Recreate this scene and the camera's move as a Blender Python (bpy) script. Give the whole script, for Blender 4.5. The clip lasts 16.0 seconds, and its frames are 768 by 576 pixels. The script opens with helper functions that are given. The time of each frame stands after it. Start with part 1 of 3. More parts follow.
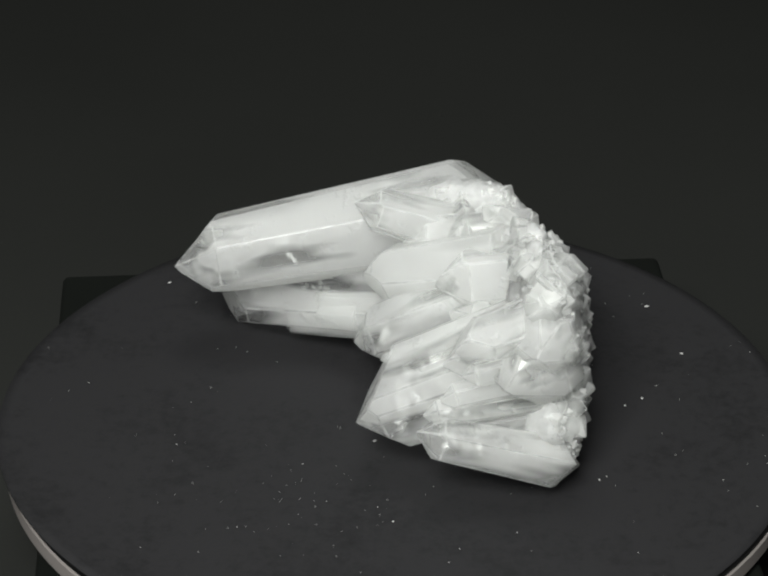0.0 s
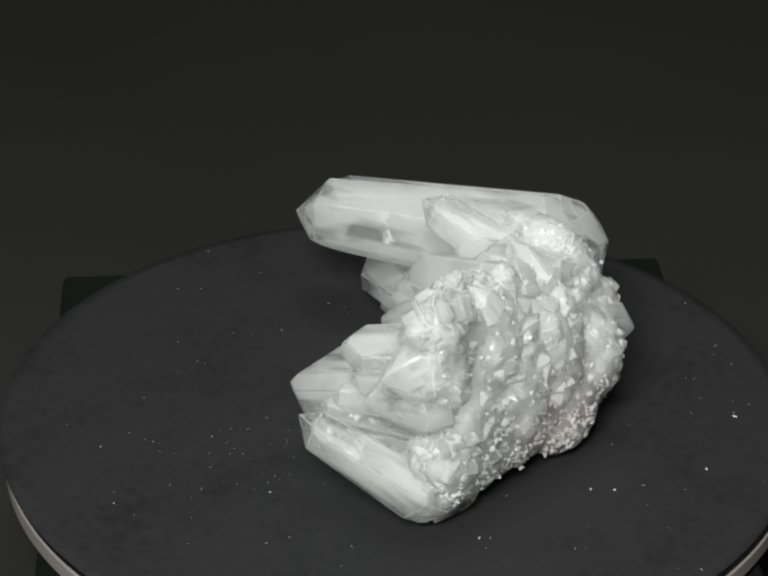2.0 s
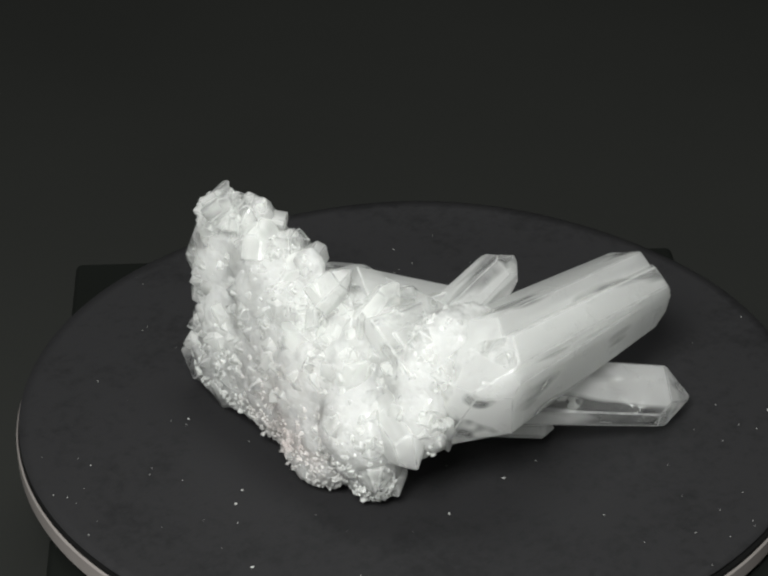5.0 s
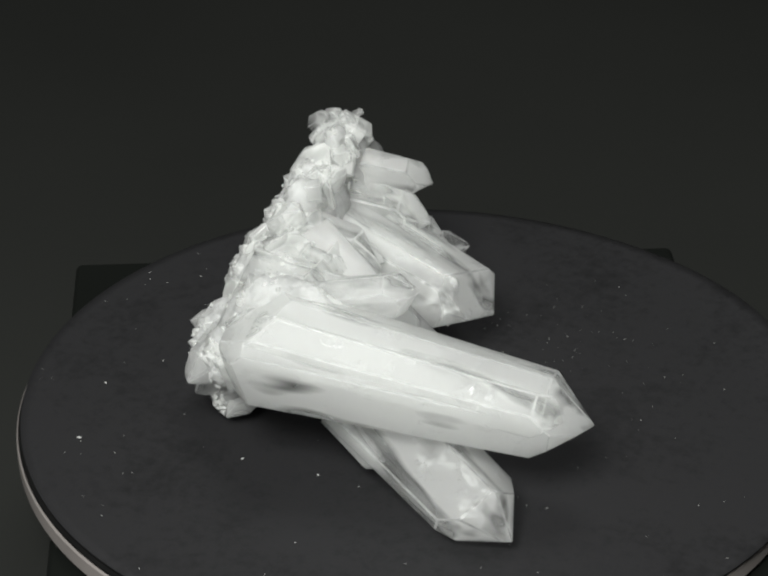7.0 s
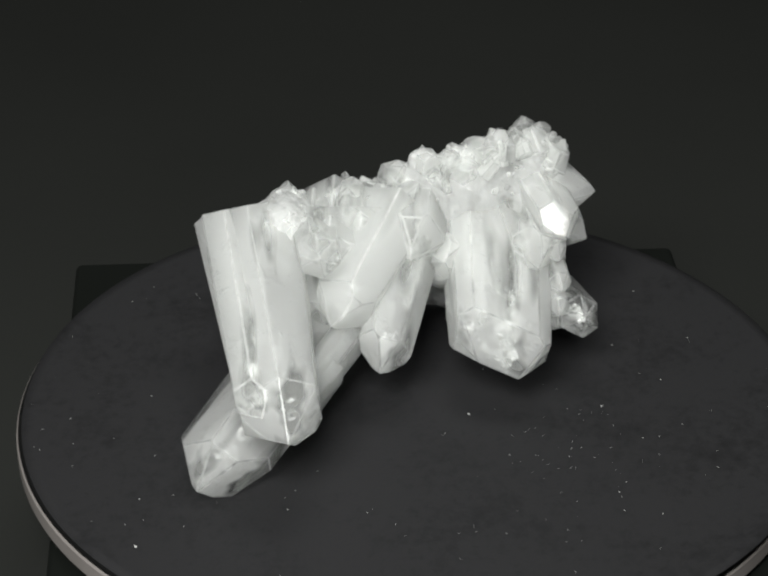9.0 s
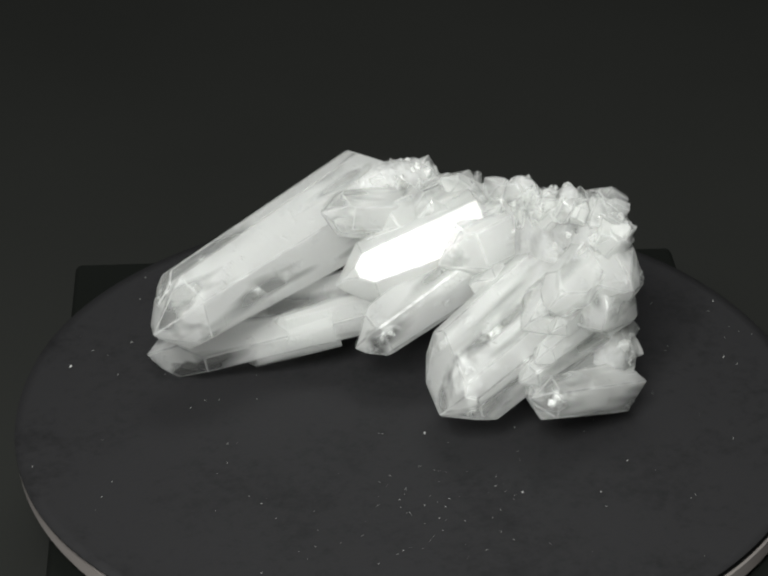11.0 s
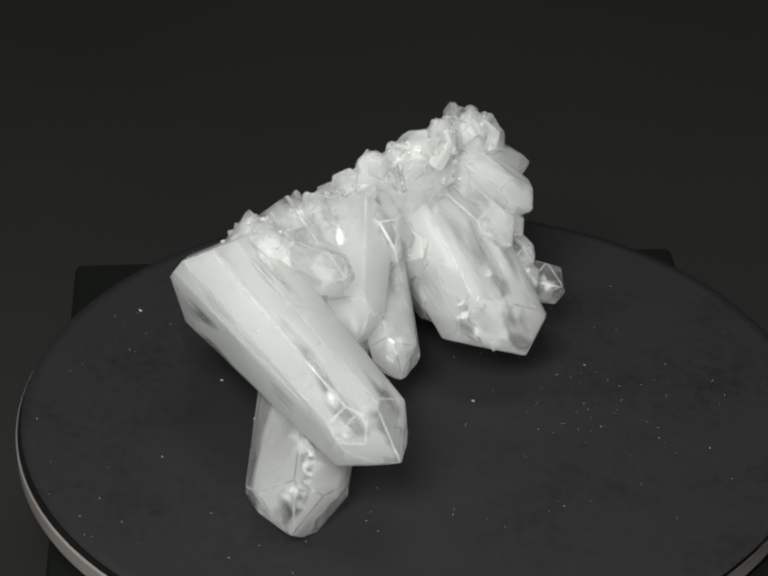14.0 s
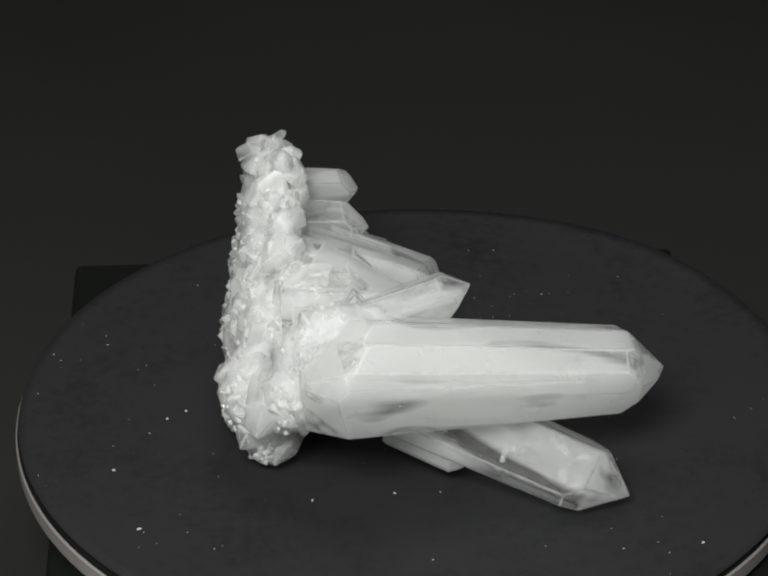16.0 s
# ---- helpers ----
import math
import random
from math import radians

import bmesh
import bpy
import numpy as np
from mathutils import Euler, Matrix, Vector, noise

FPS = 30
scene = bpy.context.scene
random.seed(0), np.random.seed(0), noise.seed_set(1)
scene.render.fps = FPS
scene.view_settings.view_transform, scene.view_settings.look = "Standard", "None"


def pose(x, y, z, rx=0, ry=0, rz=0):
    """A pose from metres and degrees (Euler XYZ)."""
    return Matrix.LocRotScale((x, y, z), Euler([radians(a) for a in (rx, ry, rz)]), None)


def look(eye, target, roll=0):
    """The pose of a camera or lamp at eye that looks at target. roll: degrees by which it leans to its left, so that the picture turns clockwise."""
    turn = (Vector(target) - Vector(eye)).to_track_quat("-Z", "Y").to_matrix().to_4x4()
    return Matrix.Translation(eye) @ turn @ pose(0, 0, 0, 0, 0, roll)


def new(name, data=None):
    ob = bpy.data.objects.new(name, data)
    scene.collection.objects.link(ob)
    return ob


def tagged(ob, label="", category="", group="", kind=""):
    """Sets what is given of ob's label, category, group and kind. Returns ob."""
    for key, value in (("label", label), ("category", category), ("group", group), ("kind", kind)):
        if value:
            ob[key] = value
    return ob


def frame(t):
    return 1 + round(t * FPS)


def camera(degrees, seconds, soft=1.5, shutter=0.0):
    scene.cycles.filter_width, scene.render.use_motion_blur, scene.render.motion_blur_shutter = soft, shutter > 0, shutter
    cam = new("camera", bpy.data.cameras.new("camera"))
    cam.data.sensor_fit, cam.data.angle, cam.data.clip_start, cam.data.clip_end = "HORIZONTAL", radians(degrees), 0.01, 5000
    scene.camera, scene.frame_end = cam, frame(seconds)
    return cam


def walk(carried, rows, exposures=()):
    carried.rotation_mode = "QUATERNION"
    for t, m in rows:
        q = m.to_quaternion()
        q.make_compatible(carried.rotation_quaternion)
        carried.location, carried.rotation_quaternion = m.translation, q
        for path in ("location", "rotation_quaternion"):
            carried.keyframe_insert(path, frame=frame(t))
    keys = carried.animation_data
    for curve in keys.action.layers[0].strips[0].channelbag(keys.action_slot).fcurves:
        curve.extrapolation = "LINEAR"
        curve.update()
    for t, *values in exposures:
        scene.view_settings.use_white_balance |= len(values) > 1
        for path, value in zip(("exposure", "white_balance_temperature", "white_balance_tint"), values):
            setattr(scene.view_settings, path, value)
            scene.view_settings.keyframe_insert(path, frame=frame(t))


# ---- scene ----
from math import cos, sin, pi

MM = 0.001

# ---- camera ----
cam = camera(18.475, 16.0, soft=2.4)
EYE = (0.0, -0.49840, 0.33071)
AIM = [
    (0, (-0.00434, 0.01637, 0.02613)), (2.4, (-0.00434, 0.01640, 0.02616)), (3, (-0.00662, 0.01451, 0.02305)), (3.5, (-0.00752, 0.01478, 0.02353)),
    (4.5, (-0.00758, 0.01490, 0.02372)), (8, (-0.00763, 0.01491, 0.02374)), (12, (-0.00745, 0.01496, 0.02382)), (16, (-0.00743, 0.01503, 0.02394)),
]
walk(cam, [(t, look(EYE, aim, 0.16)) for t, aim in AIM], [(0, 0.0), (9, 0.0), (11.5, 0.0), (12.5, -0.08), (14.5, -0.16), (16, -0.2)])

# turn of the platter in degrees, time by time
TURN = [
    (0, 0), (0.25, -0.1), (0.5, -0.7), (0.75, -3.4), (1, -8.2), (1.5, -22.9), (2, -39.0), (2.5, -54.8), (3, -71.9), (3.5, -88.0), (4, -104.6),
    (4.5, -121.0), (5, -137.8), (5.5, -154.6), (6, -171.4), (6.5, -188.2), (7, -204.8), (7.5, -220.9), (8, -237.5), (8.5, -254.0),
    (9, -271.0), (9.5, -287.8), (10, -304.4), (10.3, -314), (10.6, -321), (10.9, -324.2), (11.3, -324.5), (11.5, -323.7), (12, -309.6), (12.5, -294.6),
    (13, -279.6), (13.5, -264.2), (14, -247.4), (14.5, -231.0), (15, -213.8), (15.5, -195.7), (16, -176.4),
]

# ---- light ----
world = bpy.data.worlds.new("room_world")
scene.world = world
world.use_nodes = True
world.node_tree.nodes["Background"].inputs["Color"].default_value = (0.75, 0.85, 1.0, 1)
world.node_tree.nodes["Background"].inputs["Strength"].default_value = 0.02


def area_lamp(name, eye, target, size_x, size_y, watts, color):
    data = bpy.data.lights.new(name, "AREA")
    data.shape, data.size, data.size_y, data.energy, data.color = "RECTANGLE", size_x, size_y, watts, color
    ob = new(name, data)
    ob.matrix_world = look(eye, target)
    return ob


area_lamp("key_lamp", (-0.125, -0.60, 0.62), (0, 0, 0.02), 0.28, 0.22, 10.0, (0.985, 1.0, 0.962))
area_lamp("top_lamp", (0.05, 0.10, 0.95), (0, 0, 0), 0.40, 0.30, 2.6, (0.98, 1.0, 0.975))


# ---- materials ----
def material(name):
    m = bpy.data.materials.new(name)
    m.use_nodes = True
    nt = m.node_tree
    return m, nt, nt.nodes["Principled BSDF"]


def node(nt, kind, **values):
    n = nt.nodes.new(kind)
    for key, value in values.items():
        n.inputs[key.replace("_", " ")].default_value = value
    return n


def ramp(nt, source, stops):
    n = nt.nodes.new("ShaderNodeValToRGB")
    e = n.color_ramp.elements
    while len(e) < len(stops):
        e.new(0.5)
    for k, (at, c) in enumerate(stops):
        e[k].position = at
        e[k].color = (c, c, c, 1) if isinstance(c, (int, float)) else (*c, 1)
    nt.links.new(source, n.inputs[0])
    return n


def bumped(nt, bsdf, height, strength, distance, before=None):
    b = node(nt, "ShaderNodeBump", Strength=strength, Distance=distance)
    nt.links.new(height, b.inputs["Height"])
    if before is not None:
        nt.links.new(before.outputs[0], b.inputs["Normal"])
    nt.links.new(b.outputs[0], bsdf.inputs["Normal"])
    return b


def paper_black():
    m, nt, b = material("black_paper")
    tex = nt.nodes.new("ShaderNodeTexCoord")
    fine = node(nt, "ShaderNodeTexNoise", Scale=900.0, Detail=4.0)
    broad = node(nt, "ShaderNodeTexNoise", Scale=28.0, Detail=5.0, Roughness=0.65)
    for n in (fine, broad):
        nt.links.new(tex.outputs["Object"], n.inputs["Vector"])
    speck = node(nt, "ShaderNodeTexNoise", Scale=330.0, Detail=6.0, Roughness=0.75)
    nt.links.new(tex.outputs["Object"], speck.inputs["Vector"])
    both = nt.nodes.new("ShaderNodeMath")
    both.operation = "ADD"
    nt.links.new(broad.outputs["Fac"], both.inputs[0])
    nt.links.new(speck.outputs["Fac"], both.inputs[1])
    c = ramp(nt, both.outputs[0], [(0.70, (0.0072, 0.0071, 0.0079)), (1.0, (0.0156, 0.0153, 0.0167))])
    e = c.color_ramp.elements.new(0.86)
    e.color = (0.0114, 0.0112, 0.0123, 1)
    nt.links.new(c.outputs[0], b.inputs["Base Color"])
    b.inputs["Roughness"].default_value = 0.75
    b.inputs["Specular IOR Level"].default_value = 0.3
    bumped(nt, b, fine.outputs["Fac"], 0.25, 0.0003)
    return m


def cloth_black():
    m, nt, b = material("black_backdrop_cloth")
    tex = nt.nodes.new("ShaderNodeTexCoord")
    broad = node(nt, "ShaderNodeTexNoise", Scale=5.0, Detail=4.0)
    fine = node(nt, "ShaderNodeTexNoise", Scale=700.0, Detail=2.0)
    for n in (fine, broad):
        nt.links.new(tex.outputs["Object"], n.inputs["Vector"])
    c = ramp(nt, broad.outputs["Fac"], [(0.3, (0.0124, 0.0131, 0.0118)), (0.75, (0.0156, 0.0163, 0.0148))])
    nt.links.new(c.outputs[0], b.inputs["Base Color"])
    b.inputs["Roughness"].default_value = 0.9
    b.inputs["Specular IOR Level"].default_value = 0.2
    bumped(nt, b, fine.outputs["Fac"], 0.3, 0.0004)
    return m


def plastic(name, color, rough, spec=0.5):
    m, nt, b = material(name)
    tex = nt.nodes.new("ShaderNodeTexCoord")
    n1 = node(nt, "ShaderNodeTexNoise", Scale=60.0, Detail=6.0)
    nt.links.new(tex.outputs["Object"], n1.inputs["Vector"])
    c = ramp(nt, n1.outputs["Fac"], [(0.3, tuple(v * 0.88 for v in color)), (0.7, color)])
    nt.links.new(c.outputs[0], b.inputs["Base Color"])
    r = ramp(nt, n1.outputs["Fac"], [(0.3, rough), (0.7, min(1, rough + 0.12))])
    nt.links.new(r.outputs[0], b.inputs["Roughness"])
    b.inputs["Specular IOR Level"].default_value = spec
    return m


def quartz(name, windows, glass, rough, depth, veil=0.3, tint=(0.985, 0.99, 0.982), stria=0.15, frost=0.12, stain=False, seep=1.0, edge=0.20, glow=0.5, flecks=0.4, facets=0.0):
    """Milky quartz with clear windows drawn out along the prism. windows: share of clear stone; glass: how clear it is there;
    depth: how far light seeps into the milky stone; veil: share of light that passes straight through; glow: share that wanders through."""
    m, nt, b = material(name)
    tex = nt.nodes.new("ShaderNodeTexCoord")
    info = nt.nodes.new("ShaderNodeObjectInfo")
    shift = nt.nodes.new("ShaderNodeVectorMath")
    shift.operation = "ADD"
    nt.links.new(tex.outputs["Object"], shift.inputs[0])
    nt.links.new(info.outputs["Random"], shift.inputs[1])
    where = shift.outputs[0]

    def stretched(sx, sz, detail, rough_, distort=0.0):
        mp = nt.nodes.new("ShaderNodeMapping")
        mp.inputs["Scale"].default_value = (sx, sx, sz)
        nt.links.new(where, mp.inputs["Vector"])
        n = node(nt, "ShaderNodeTexNoise", Scale=1.0, Detail=detail, Roughness=rough_, Distortion=distort)
        nt.links.new(mp.outputs[0], n.inputs["Vector"])
        return n

    # milky clouds and clear windows
    zone = stretched(130, 24, 2.0, 0.45, 0.1)
    at = 0.72 - 0.42 * windows
    clear = ramp(nt, zone.outputs["Fac"], [(at - edge / 2, 0.0), (at + edge / 2, glass)])
    b.inputs["Transmission Weight"].default_value = 0.0
    b.inputs["IOR"].default_value = 1.54
    b.inputs["Base Color"].default_value = (*tint, 1)
    soft = nt.nodes.new("ShaderNodeBsdfTranslucent")
    soft.inputs["Color"].default_value = (*tint, 1)
    if stain:
        # a rusty pink bloom low on the outer side
        spot = nt.nodes.new("ShaderNodeVectorMath")
        spot.operation = "DISTANCE"
        spot.inputs[1].default_value = (0.046, 0.006, 0.018)
        nt.links.new(tex.outputs["Object"], spot.inputs[0])
        far = nt.nodes.new("ShaderNodeMapRange")
        far.inputs["From Min"].default_value, far.inputs["From Max"].default_value = 0.026, 0.006
        nt.links.new(spot.outputs["Value"], far.inputs["Value"])
        n2 = node(nt, "ShaderNodeTexNoise", Scale=110.0, Detail=4.0)
        nt.links.new(tex.outputs["Object"], n2.inputs["Vector"])
        mul = nt.nodes.new("ShaderNodeMath")
        mul.operation = "MULTIPLY"
        nt.links.new(far.outputs[0], mul.inputs[0])
        nt.links.new(n2.outputs["Fac"], mul.inputs[1])
        c = ramp(nt, mul.outputs[0], [(0.08, tint), (0.55, (0.94, 0.885, 0.875))])
        nt.links.new(c.outputs[0], b.inputs["Base Color"])
        nt.links.new(c.outputs[0], soft.inputs["Color"])
    b.inputs["Subsurface Weight"].default_value = seep
    b.inputs["Subsurface Radius"].default_value = (1.0, 1.0, 0.98)
    b.inputs["Subsurface Scale"].default_value = depth
    # frosted and polished patches
    wear = node(nt, "ShaderNodeTexNoise", Scale=170.0, Detail=4.0, Roughness=0.6)
    nt.links.new(where, wear.inputs["Vector"])
    rr = ramp(nt, wear.outputs["Fac"], [(0.38, rough * 0.5), (0.66, min(1.0, rough * 2.2))])
    nt.links.new(rr.outputs[0], b.inputs["Roughness"])
    # growth lines across the prism faces, then grain
    lines = stretched(50, 900, 2.0, 0.5)
    b1 = bumped(nt, b, lines.outputs["Fac"], stria, 0.00025)
    b2 = bumped(nt, b, wear.outputs["Fac"], frost, 0.0006, b1)
    # chipped flecks that glint
    vor = node(nt, "ShaderNodeTexVoronoi", Scale=650.0)
    nt.links.new(where, vor.inputs["Vector"])
    chips = nt.nodes.new("ShaderNodeMath")
    chips.operation = "MULTIPLY"
    gate = ramp(nt, wear.outputs["Fac"], [(0.56, 0.0), (0.64, 1.0)])
    nt.links.new(vor.outputs["Distance"], chips.inputs[0])
    nt.links.new(gate.outputs[0], chips.inputs[1])
    b3 = bumped(nt, b, chips.outputs[0], flecks, 0.0006, b2)
    if facets:
        # countless tiny crystal faces, each turned its own way
        turned = None
        for scale, share in ((330.0, 1.0), (850.0, 0.6)):
            cells = node(nt, "ShaderNodeTexVoronoi", Scale=scale)
            nt.links.new(where, cells.inputs["Vector"])
            centred = nt.nodes.new("ShaderNodeVectorMath")
            centred.operation = "SUBTRACT"
            centred.inputs[1].default_value = (0.5, 0.5, 0.5)
            nt.links.new(cells.outputs["Color"], centred.inputs[0])
            add = nt.nodes.new("ShaderNodeVectorMath")
            add.operation = "MULTIPLY_ADD"
            add.inputs[1].default_value = (facets * share,) * 3
            nt.links.new(centred.outputs[0], add.inputs[0])
            nt.links.new(turned or b3.outputs[0], add.inputs[2])
            turned = add.outputs[0]
        unit = nt.nodes.new("ShaderNodeVectorMath")
        unit.operation = "NORMALIZE"
        nt.links.new(turned, unit.inputs[0])
        nt.links.new(unit.outputs[0], b.inputs["Normal"])
    # light that has wandered through the stone leaves it again on the other side
    milk = nt.nodes.new("ShaderNodeMixShader")
    milk.inputs[0].default_value = glow
    nt.links.new(b.outputs[0], milk.inputs[1])
    nt.links.new(soft.outputs[0], milk.inputs[2])
    # clear stone: half bends the light, half lets it straight through
    pure = node(nt, "ShaderNodeBsdfGlass", IOR=1.30, Roughness=0.02)
    nt.links.new(b3.outputs[0], pure.inputs["Normal"])
    thin = nt.nodes.new("ShaderNodeBsdfTransparent")
    thin.inputs["Color"].default_value = (0.98, 0.985, 0.98, 1)
    window = nt.nodes.new("ShaderNodeMixShader")
    window.inputs[0].default_value = 0.5
    nt.links.new(pure.outputs[0], window.inputs[1])
    nt.links.new(thin.outputs[0], window.inputs[2])
    stone = nt.nodes.new("ShaderNodeMixShader")
    nt.links.new(clear.outputs[0], stone.inputs[0])
    nt.links.new(milk.outputs[0], stone.inputs[1])
    nt.links.new(window.outputs[0], stone.inputs[2])
    mix = nt.nodes.new("ShaderNodeMixShader")
    mix.inputs[0].default_value = veil
    nt.links.new(stone.outputs[0], mix.inputs[1])
    nt.links.new(thin.outputs[0], mix.inputs[2])
    nt.links.new(mix.outputs[0], nt.nodes["Material Output"].inputs["Surface"])
    return m


def bright_edge(name, gap):
    """Finely rough edges between crystal faces: the bright light they catch, painted white."""
    m, nt, b = material(name)
    tex = nt.nodes.new("ShaderNodeTexCoord")
    n1 = node(nt, "ShaderNodeTexNoise", Scale=450.0, Detail=3.0)
    nt.links.new(tex.outputs["Object"], n1.inputs["Vector"])
    b.inputs["Base Color"].default_value = (0.985, 0.99, 0.985, 1)
    b.inputs["Roughness"].default_value = 0.16
    bumped(nt, b, n1.outputs["Fac"], 0.5, 0.0005)
    soft = nt.nodes.new("ShaderNodeBsdfTranslucent")
    soft.inputs["Color"].default_value = (0.985, 0.99, 0.985, 1)
    mix = nt.nodes.new("ShaderNodeMixShader")
    mix.inputs[0].default_value = 0.4
    nt.links.new(b.outputs[0], mix.inputs[1])
    nt.links.new(soft.outputs[0], mix.inputs[2])
    thin = nt.nodes.new("ShaderNodeBsdfTransparent")
    gaps = nt.nodes.new("ShaderNodeMixShader")
    share = ramp(nt, n1.outputs["Fac"], [(0.40, gap), (0.65, gap + 0.14)])
    nt.links.new(share.outputs[0], gaps.inputs[0])
    nt.links.new(mix.outputs[0], gaps.inputs[1])
    nt.links.new(thin.outputs[0], gaps.inputs[2])
    nt.links.new(gaps.outputs[0], nt.nodes["Material Output"].inputs["Surface"])
    return m


M_PAPER, M_CLOTH = paper_black(), cloth_black()
M_RIM = plastic("pale_rim_plastic", (0.27, 0.245, 0.235), 0.4)
M_TOP = plastic("gloss_black_plastic", (0.008, 0.008, 0.008), 0.25)
M_BASE = plastic("black_base_plastic", (0.005, 0.006, 0.005), 0.85, 0.1)
M_WALL = plastic("grey_wall_paint", (0.30, 0.30, 0.29), 0.8)
M_DUST = plastic("white_dust", (0.55, 0.55, 0.54), 0.6)


def veil_material():
    """Bright inner cracks: broken white films with a wet gleam."""
    m, nt, b = material("inner_crack_film")
    tex = nt.nodes.new("ShaderNodeTexCoord")
    vor = node(nt, "ShaderNodeTexVoronoi", Scale=260.0)
    nt.links.new(tex.outputs["Object"], vor.inputs["Vector"])
    n1 = node(nt, "ShaderNodeTexNoise", Scale=140.0, Detail=5.0, Roughness=0.7)
    nt.links.new(tex.outputs["Object"], n1.inputs["Vector"])
    b.inputs["Base Color"].default_value = (0.95, 0.96, 0.95, 1)
    b.inputs["Roughness"].default_value = 0.12
    bumped(nt, b, vor.outputs["Distance"], 0.6, 0.001)
    thin = nt.nodes.new("ShaderNodeBsdfTransparent")
    mix = nt.nodes.new("ShaderNodeMixShader")
    share = ramp(nt, n1.outputs["Fac"], [(0.46, 1.0), (0.52, 0.0)])
    nt.links.new(share.outputs[0], mix.inputs[0])
    nt.links.new(b.outputs[0], mix.inputs[1])
    nt.links.new(thin.outputs[0], mix.inputs[2])
    nt.links.new(mix.outputs[0], nt.nodes["Material Output"].inputs["Surface"])
    return m


M_VEIL = veil_material()
# near-white chamfers stand in for light caught along the crystal edges
M_EDGE, M_MILK_EDGE = bright_edge("bright_clear_edge", 0.57), bright_edge("bright_milky_edge", 0.42)
M_MILK = quartz("milky_quartz", tint=(0.962, 0.968, 0.96), windows=0.33, glass=0.82, edge=0.09, flecks=0.8, rough=0.08, depth=0.016, veil=0.28)
M_MIRROR = quartz("smooth_milky_quartz", 0.20, 0.35, 0.03, 0.016, tint=(0.962, 0.968, 0.96), veil=0.26, stria=0.04, frost=0.03, flecks=0.0)
M_CLEAR = quartz("half_clear_quartz", tint=(0.968, 0.974, 0.967), windows=0.42, glass=0.80, rough=0.05, depth=0.010, veil=0.34, edge=0.12, flecks=0.8)
M_GLASS = quartz("clear_quartz", 0.52, 0.82, 0.03, 0.008, veil=0.36, frost=0.08, edge=0.14, flecks=0.8)
M_DRUSE = quartz("druse_quartz", 0.42, 0.60, 0.04, 0.004, veil=0.38, seep=0.0)
M_CRUST = quartz("sugar_quartz", 0.25, 0.40, 0.06, 0.004, veil=0.34, stain=True, seep=0.0, glow=0.45, facets=0.5)
M_CORE = quartz("matrix_quartz", 0.22, 0.35, 0.07, 0.012, veil=0.04, stria=0.05, frost=0.2, stain=True, glow=0.38, facets=0.65)


# ---- helpers for meshes ----
def part(name, bm, mat, parent, label="", smooth=False):
    me = bpy.data.meshes.new(name)
    bm.to_mesh(me)
    bm.free()
    me.materials.append(mat)
    if smooth:
        me.polygons.foreach_set("use_smooth", [True] * len(me.polygons))
    ob = new(name, me)
    ob.parent = parent
    if label:
        tagged(ob, label)
    return ob


def lathe(profile, steps=180, cx=0.0, cy=0.0):
    """A closed round body from (radius, height) pairs, listed from the axis below to the axis above."""
    bm = bmesh.new()
    rings = []
    for r, z in profile:
        if r <= 1e-6:
            rings.append([bm.verts.new((cx, cy, z))])
        else:
            rings.append([bm.verts.new((cx + r * cos(2 * pi * k / steps), cy + r * sin(2 * pi * k / steps), z)) for k in range(steps)])
    for a, b in zip(rings, rings[1:]):
        for k in range(steps):
            n = (k + 1) % steps
            if len(a) == 1:
                bm.faces.new((a[0], b[n], b[k]))
            elif len(b) == 1:
                bm.faces.new((a[k], a[n], b[0]))
            else:
                bm.faces.new((a[k], a[n], b[n], b[k]))
    return bm


def slab(x0, y0, z0, x1, y1, z1, round_r=0.0, segments=4):
    bm = bmesh.new()
    bmesh.ops.create_cube(bm, size=1)
    for v in bm.verts:
        v.co = Vector(((x0 + x1) / 2 + v.co.x * (x1 - x0), (y0 + y1) / 2 + v.co.y * (y1 - y0), (z0 + z1) / 2 + v.co.z * (z1 - z0)))
    if round_r:
        bmesh.ops.bevel(bm, geom=bm.edges[:], offset=round_r, segments=segments, affect="EDGES", profile=0.5)
    return bm


def convex(planes, size=0.3):
    """A convex body: what is left of a block behind all planes (point, outward normal)."""
    bm = bmesh.new()
    bmesh.ops.create_cube(bm, size=size)
    for co, no in planes:
        cut = bmesh.ops.bisect_plane(bm, geom=bm.verts[:] + bm.edges[:] + bm.faces[:], dist=1e-7, plane_co=co, plane_no=no, clear_outer=True)
        edges = [g for g in cut["geom_cut"] if isinstance(g, bmesh.types.BMEdge) and g.is_valid]
        if len(edges) > 2:
            bmesh.ops.contextual_create(bm, geom=edges)
    bmesh.ops.recalc_face_normals(bm, faces=bm.faces[:])
    return bm


